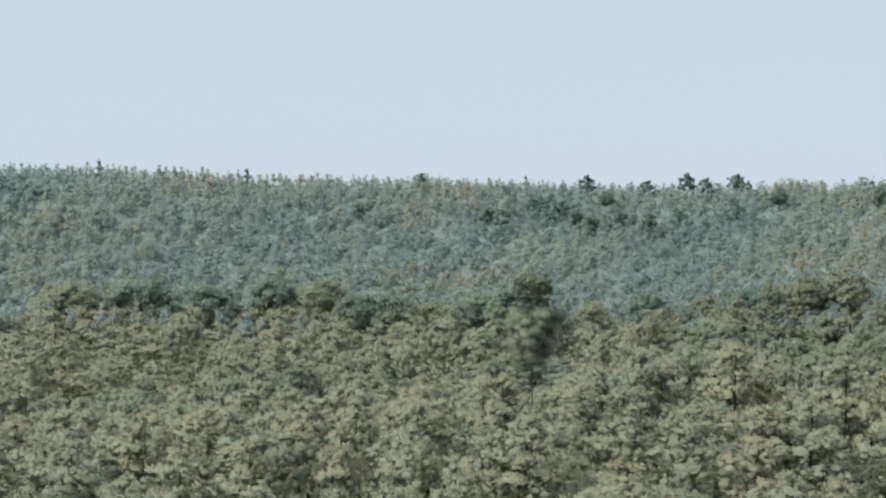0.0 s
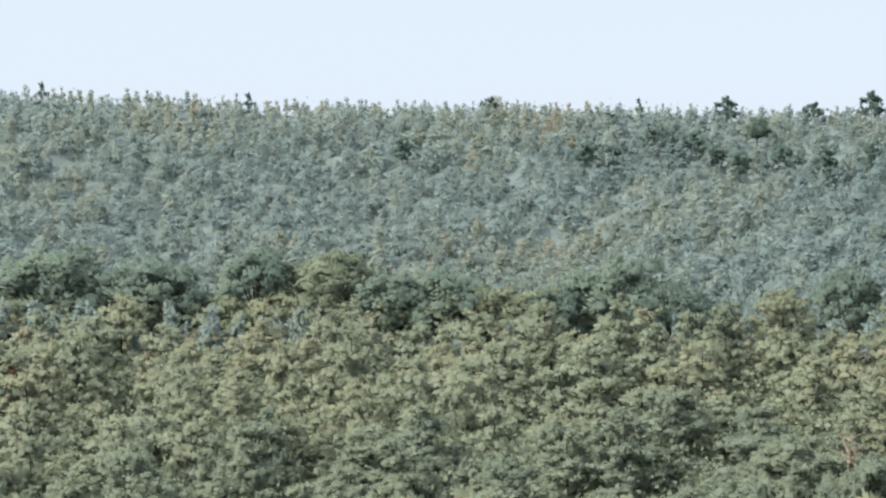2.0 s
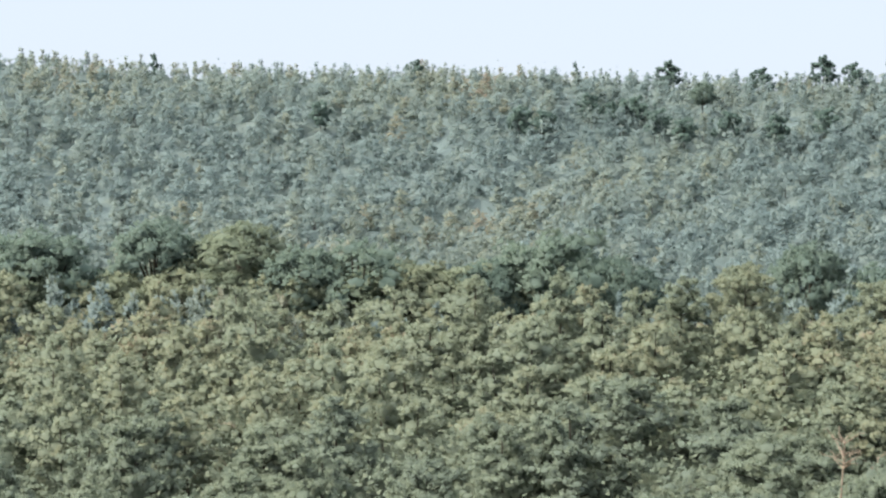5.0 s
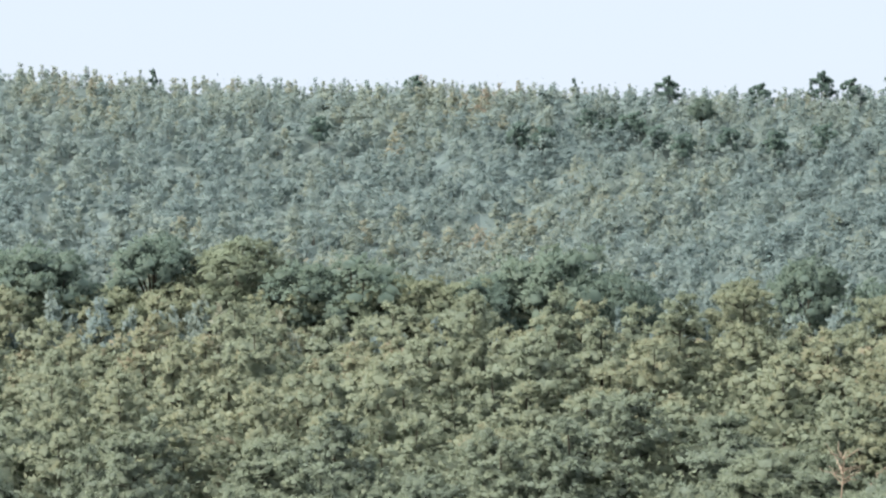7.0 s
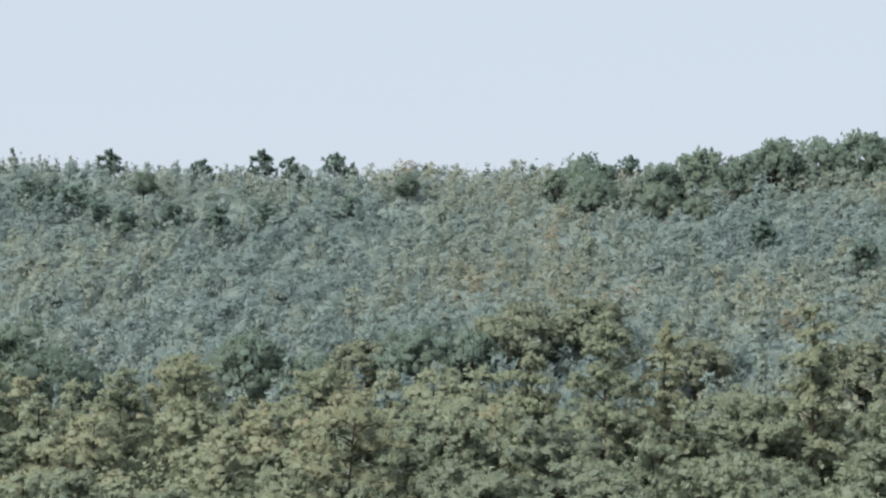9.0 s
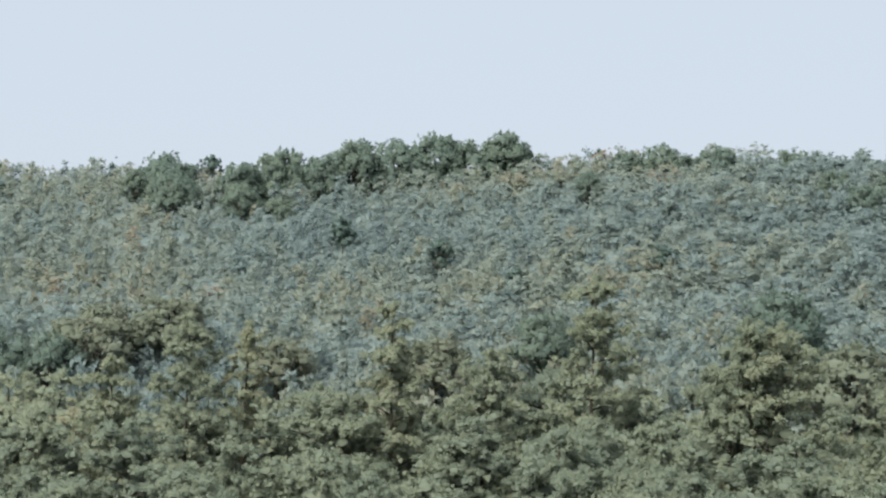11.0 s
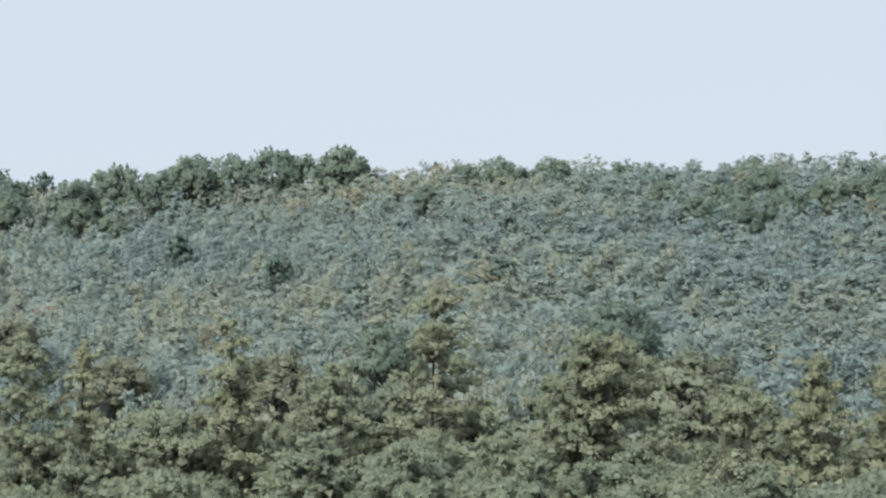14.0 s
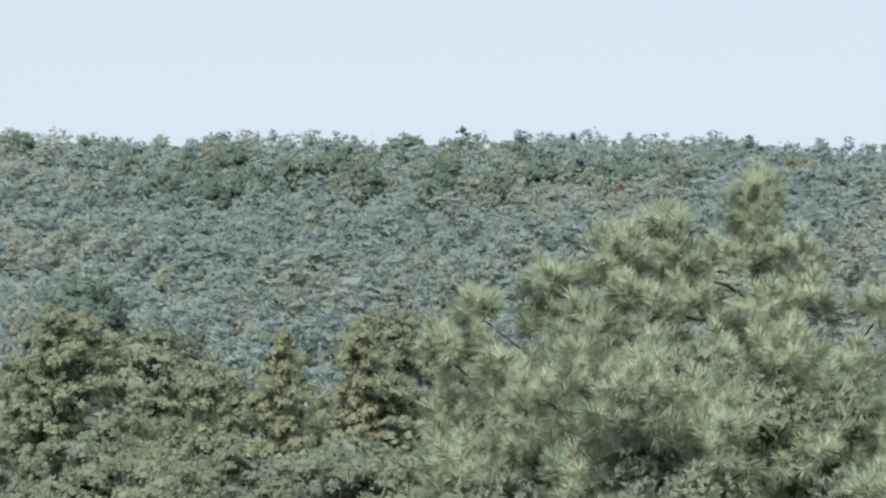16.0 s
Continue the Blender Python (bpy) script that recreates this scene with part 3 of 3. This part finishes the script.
# pines on the skyline: bearing, height angle of the tip, width, form
SKY_PINES = [pine_form(140 + i, 10.0, w, c, p, boughs=8, tufts=9, fan=5, tuft=0.18, lean=ln, fat=0.9) for i, (w, c, p, ln) in enumerate([(1.9, 0.3, 0.0, 0.0), (2.0, 0.4, 0.8, 0.0), (1.9, 0.36, 0.3, 0.3), (2.1, 0.26, 0.0, 1.2)])]
sky_grove = Grove("skyline_pine", SKY_PINES, DARK_NEEDLE, "dark pine standing clear on the ridge", "pines on the skyline")
slope_grove = Grove("dark_pine_tree", SKY_PINES, DARK_NEEDLE, "dark blue-green pine among paler pines of the slope", "dark pines of the slope")
for b, el, w, k in [(-17.2, 2.75, 0.70, 1), (-9.8, 2.3, 0.77, 1), (-0.8, 1.97, 1.19, 0), (4.6, 1.90, 0.49, 1), (7.7, 1.91, 1.40, 2), (11.0, 1.56, 1.26, 0), (12.85, 2.00, 1.40, 2), (14.0, 1.68, 1.19, 0),
                    (15.3, 1.86, 1.19, 3), (16.0, 1.59, 0.70, 2), (18.6, 1.55, 0.56, 1), (22.3, 1.62, 0.63, 1), (25.5, 1.89, 1.05, 3), (28.4, 2.27, 0.42, 1), (29.7, 2.12, 0.49, 1), (39.0, 2.39, 0.77, 1),
                    (58.2, 2.91, 0.91, 1), (62.0, 2.69, 0.56, 1), (63.7, 2.55, 0.91, 2), (67.8, 2.68, 0.98, 2)]:
    r = np.interp(b, BEARING, TOP_R) - 1
    x, y = spot(b, r)
    z = ground_z(x, y)
    sky_grove.put(k, stand(x, y, z, 0, w / 1.7, (r * math.tan(radians(el)) - z) / 10.0))

# darker pines in the wood of the slope: bearing, height angle of the tip, width
for b, el, w in [(2.6, 0.35, 1.05), (3.3, 0.2, 1.19), (5.9, 0.45, 1.12), (6.8, 0.65, 1.40), (7.5, 0.2, 1.26), (8.3, -0.1, 1.12), (9.6, 0.1, 1.12), (11.4, -0.05, 1.05), (13.2, 0.2, 1.12), (5.0, 0.75, 0.98), (15.8, 0.4, 1.05), (-4.2, 0.6, 0.98), (30.1, -0.2, 1.05), (33.4, -0.9, 1.12), (41.0, -1.0, 1.12), (36.3, -1.9, 1.05)]:
    r = slope_range(b, el) - 1.0
    x, y = spot(b, r)
    z = ground_z(x, y)
    slope_grove.put(2 if w > 1.55 else 0, stand(x, y, z, b, w / 1.5, (r * math.tan(radians(el)) - z) / 10.0))

# ---- broadleaved trees ----
for i in range(18):
    BROAD.append((-27 + 1.62 * i + rng.uniform(-0.4, 0.4), -5.0 + rng.uniform(-0.3, 0.25), 114, rng.uniform(2.0, 2.8), 2))
OAKS = [oak_form(180 + i, 9.0, w) for i, w in enumerate([4.0, 3.6, 4.4, 3.8])]
oak_grove = Grove("oak_tree", OAKS, OAK_LEAF, "dark green oak with a broad domed crown", "oaks at the foot of the hill")
olive_grove = Grove("sallow_tree", OAKS, OLIVE_LEAF, "low olive-green broadleaved tree at the wood edge", "olive trees at the foot of the hill")
russet_grove = Grove("birch_tree", OAKS, RUSSET_LEAF, "russet-brown broadleaved tree turning to autumn", "russet trees")
for n, (b, el, r, w, kind) in enumerate(BROAD):
    x, y = spot(b, r)
    z = ground_z(x, y)
    top = r * math.tan(radians(el))
    w *= 1.25
    hedge = el < -2 and b < 2  # the trees at the edge of the valley wood grow into one low bank
    if hedge:
        w *= 1.3
        kind = 2 if n % 3 == 2 else kind
    top += 0.6 if -2 < el < 1.5 else 0.0
    tall = min(1.15 * w / 4.0, max(0.5, (top - z) / 8.6))
    if kind == 1 or hedge:
        tall *= 0.75
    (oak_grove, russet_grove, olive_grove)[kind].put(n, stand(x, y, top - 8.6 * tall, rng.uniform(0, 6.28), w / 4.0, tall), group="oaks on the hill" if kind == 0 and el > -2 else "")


# ---- the young pine close by ----
def shoot_form(seed, length=0.06, needles=150):
    """A brush of needles round the end of a twig that points up z: verts, normals, tint."""
    rng = np.random.default_rng(seed)
    h = (1 - rng.uniform(0, 1, needles) ** 1.3 * 1.15) * length
    a = rng.uniform(0, 2 * math.pi, needles)
    open_ = np.radians(np.interp(h / length, [-0.2, 0.5, 1.0], [100, 66, 25])) + rng.normal(0, 0.2, needles)
    out = np.stack([np.cos(a), np.sin(a), np.zeros(needles)], 1)
    d = out * np.sin(open_)[:, None] + np.array([0, 0, 1.0]) * np.cos(open_)[:, None]
    root = out * 0.004 + np.stack([0 * h, 0 * h, h], 1)
    side = np.cross(d, unit(rng.normal(size=d.shape))) * 0.0019
    tip = root + d * rng.uniform(0.036, 0.052, (needles, 1)) + np.array([0, 0, 0.006])
    tri = np.stack([root - side, root + side, tip], 1)
    face = unit(np.cross(tri[:, 1] - tri[:, 0], tri[:, 2] - tri[:, 0]))
    turned = (face * (d + (0, 0, 0.7))).sum(1) < 0
    tri[turned], face[turned] = tri[turned][:, ::-1], -face[turned]
    norm = unit(0.8 * face + 0.45 * d + (0, 0, 0.35))
    return tri.reshape(-1, 3), np.repeat(norm, 3, 0), np.repeat(rng.uniform(-0.1, 0.85, needles), 3)


def bud_form():
    return tube([(0, 0, -0.03), (0, 0, 0.03), (0, 0, 0.056), (0, 0, 0.07)], [0.0014, 0.0014, 0.0028, 0.0008], 5)


def young_pine(bearing, r, tip_el):
    rng = np.random.default_rng(77)
    x, y = spot(bearing, r)
    base, top = ground_z(x, y), r * math.tan(radians(tip_el))
    right = np.array([math.cos(radians(bearing)), -math.sin(radians(bearing)), 0])
    near = -np.array([math.sin(radians(bearing)), math.cos(radians(bearing)), 0])
    up = np.array([0, 0, 1.0])
    root = new("young_pine_tree")
    root.location = (x, y, base)
    high = top - base
    tagged(root, "young pine with bristling grey-green needle shoots near the viewpoint", "tree")
    v, f = tube([(0, 0, h) for h in np.linspace(-0.6, high - 0.12, 10)], np.linspace(0.10, 0.012, 10), 8)
    mesh_object("trunk", v, f, [BARK], root, tint=np.full(len(v), 0.2), smooth=True)
    low = []
    for k in range(80):
        a, d = rng.uniform(0, 6.28), rng.uniform(2.0, 4.8)
        q = (1.9 - 0.22 * d) * math.sqrt(rng.uniform(0.05, 1))
        low.append((q * math.cos(a), q * math.sin(a), high - d - 0.25 * q, rng.uniform(0.4, 0.7)))
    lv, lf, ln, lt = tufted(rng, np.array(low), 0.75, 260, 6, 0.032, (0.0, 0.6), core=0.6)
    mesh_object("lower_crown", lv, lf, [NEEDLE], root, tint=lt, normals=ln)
    # pads that fill the crown; their low tone paints the shade of its hollows
    inner_shade = []
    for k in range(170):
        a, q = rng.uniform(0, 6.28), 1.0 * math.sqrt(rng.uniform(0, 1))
        inner_shade.append((q * math.cos(a), q * math.sin(a), high - 0.3 - 0.42 * q - rng.uniform(0, 1.3) ** 1.2, rng.uniform(0.1, 0.17)))
    iv, jf, im, it = tufted(rng, np.array(inner_shade), 0.75, 240, 6, 0.018, (-0.1, 0.2), core=0.5)
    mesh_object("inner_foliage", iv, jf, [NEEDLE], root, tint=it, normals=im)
    # boughs: metres to the side, towards the eye, below the tip, size
    boughs = [(0, 0, -0.01, 0.05), (0.0, 0.0, 0.06, 0.07), (0.01, 0.02, 0.13, 0.11), (-0.08, 0.05, 0.21, 0.15), (0.10, 0.03, 0.21, 0.15), (-0.26, 0.05, 0.12, 0.09), (-0.25, 0.05, 0.22, 0.11), (-0.41, 0.1, 0.18, 0.1), (-0.42, 0.12, 0.28, 0.12), (-0.32, 0.18, 0.36, 0.15), (-0.18, 0.12, 0.33, 0.13), (-0.62, 0.12, 0.3, 0.11), (-0.63, 0.1, 0.42, 0.12),
              (-0.50, 0.2, 0.42, 0.14), (-0.84, 0.08, 0.39, 0.09), (-0.72, 0.2, 0.55, 0.14), (-0.95, 0.15, 0.5, 0.11), (0.02, 0.2, 0.36, 0.14), (0.14, 0.1, 0.33, 0.11), (0.36, 0.1, 0.36, 0.1), (0.26, 0.22, 0.52, 0.14),
              (0.55, 0.15, 0.46, 0.14), (0.48, 0.28, 0.6, 0.14), (-0.08, 0.3, 0.5, 0.15), (-0.9, 0.1, 0.72, 0.14), (-0.92, 0.0, 0.92, 0.14), (-0.88, 0.2, 0.95, 0.15)]
    placed = [(b[0], b[1], b[2]) for b in boughs]
    boughs = [(u, w, d, 0.62 * size) for u, w, d, size in boughs]
    for _ in range(1600):
        a = rng.uniform(-0.2, math.pi + 0.2)
        q = 1.06 * math.sqrt(rng.uniform(0.02, 1))
        u, w = q * math.cos(a), q * math.sin(a) * 0.85
        d = 0.30 + 0.42 * math.hypot(u, w * 0.6) + rng.uniform(0.0, 0.95)
        if w > -0.25 and u > -0.88 and all((u - p) ** 2 + (w - g) ** 2 + (d - h) ** 2 > 0.205 ** 2 for p, g, h in placed):
            placed.append((u, w, d))
            boughs.append((u, w, d, rng.uniform(0.08, 0.13)))
    boughs += [(-0.26, 0.25, 0.57, 0.12), (-0.33, 0.3, 0.68, 0.11), (0.11, 0.25, 0.72, 0.12)]
    shoots = []
    for u, w, d, size in boughs:
        at = right * u + near * w + up * (high - d)
        q = math.hypot(u, w)
        out = unit(right * u + near * w + up * 0.01) if q > 0.1 else up
        start = up * (high - d - 0.12 - 0.35 * q)
        if q > 0.12:
            mid = start + (at - start) * (0.6, 0.6, 0.35) + rng.normal(0, 0.02, 3)
            v, f = tube([start, (start + mid) / 2 + up * 0.02, mid, (mid + at) / 2, at], np.linspace(0.005 + 0.004 * q, 0.003, 5), 5)
            mesh_object("branch", v, f, [BARK], root, tint=np.full(len(v), 0.4), smooth=True)
        lead = unit(up * 0.9 + out * 0.45 + rng.normal(0, 0.12, 3))
        shoots.append((at + lead * size * 0.85, lead, rng.uniform(0.85, 1.0)))
        for k in range(24):
            way = unit(lead * 0.6 + unit(rng.normal(size=3)))
            shoots.append((at + way * size * rng.uniform(0.4, 0.9) * (1, 1, 0.8), unit(way + up * 0.3), rng.uniform(0.75, 0.95)))
    forms = [shoot_form(200 + i) for i in range(7)]
    bv, bf = bud_form()
    bn = unit(bv * (1, 1, 0) + (0, 0, 1e-3))
    meshes = []
    for sv, sn, st in forms:
        one = mesh_object("shoot", np.concatenate([sv, bv]), np.concatenate([tri_faces(sv), bf + len(sv)]), [GLAUCOUS, TWIG],
                          index=[0] * (len(sv) // 3) + [1] * len(bf), tint=np.concatenate([st, np.full(len(bv), 0.6)]), normals=np.concatenate([sn, bn]))
        meshes.append(one.data)
        bpy.data.objects.remove(one)
    # the shoots of the near side are parts, those behind are joined
    shoots.sort(key=lambda s: -(s[0] @ near + 0.35 * (s[0][2] - high)))
    v, f, idx, tn, nn, n = [], [], [], [], [], 0
    for i, (at, way, size) in enumerate(shoots):
        m = Matrix.Translation(at) @ Vector(way).to_track_quat('Z', 'Y').to_matrix().to_4x4() @ Matrix.Rotation(rng.uniform(0, 6.28), 4, 'Z') @ Matrix.Scale(size, 4)
        k = int(rng.integers(7))
        if i < 300:
            ob = new("shoot", meshes[k])
            ob.parent = root
            ob.matrix_basis = m
        else:
            m = np.array(m)
            for verts, norms, faces, slot, tone in ((forms[k][0], forms[k][1], tri_faces(forms[k][0]), 0, forms[k][2] + rng.uniform(-0.1, 0.25)), (bv, bn, bf, 1, np.full(len(bv), 0.6))):
                v.append(verts @ m[:3, :3].T + m[:3, 3])
                nn.append(unit(norms @ m[:3, :3].T))
                f.append(faces + n)
                idx.append(np.full(len(faces), slot))
                tn.append(tone)
                n += len(verts)
    ob = mesh_object("foliage", np.concatenate(v), np.concatenate(f), [GLAUCOUS, TWIG], root, np.concatenate(idx), np.concatenate(tn), normals=np.concatenate(nn))
    ob["kind"] = "stuff"


young_pine(68.2, 5.2, 0.5)


# ---- dead wood and odd trees ----
def dead_tree(name, bearing, el, r, seed, limbs, spread, label):
    rng = np.random.default_rng(seed)
    x, y = spot(bearing, r)
    z = ground_z(x, y)
    h = r * math.tan(radians(el)) - z
    root = new(name)
    root.location = (x, y, z)
    v, f = tube([(0, 0, -0.5), (0.1, 0, h * 0.4), (0.0, 0.1, h * 0.8), (0.15, 0.05, h)], [0.13, 0.09, 0.045, 0.02], 7)
    mesh_object("trunk", v, f, [DEAD], root, tint=np.full(len(v), 0.4), smooth=True)
    for i in range(limbs):
        k = h - rng.uniform(0.0, 1.1)
        a = rng.uniform(0, 6.28)
        d = np.array([math.cos(a), math.sin(a), rng.uniform(0.3, 0.9)]) * spread * rng.uniform(0.5, 1)
        p = np.array([0.1, 0.05, k])
        v, f = tube([p, p + d * 0.5 + rng.normal(0, 0.06, 3), p + d * 0.8 + rng.normal(0, 0.1, 3), p + d], [0.022, 0.017, 0.012, 0.005], 5)
        mesh_object("limb", v, f, [DEAD], root, tint=np.full(len(v), 0.45), smooth=True)
    return tagged(root, label, "dead tree", "dead trees in the wood")


dead_tree("dead_pine", 13.6, -11.0, 58, 5, 20, 1.0, "bleached dead pine with bare forked limbs")
dead_tree("broken_trunk", 14.7, -11.45, 57, 6, 2, 0.4, "pale splintered trunk of a broken pine")
dead_tree("dead_birch", -17.2, -1.75, 140, 7, 2, 0.6, "pale bare dead trunk on the hillside")
rust = tree("rust_tree", oak_form(190, 9.0, 2.0, 30, 12), RUST_LEAF, "small rust-red withered tree among the pines", "withered trees")
x, y = spot(-19.7, 97)
rust.matrix_basis = stand(x, y, ground_z(x, y), 0, 0.55, (97 * math.tan(radians(-6.3)) - ground_z(x, y)) / 8.8)
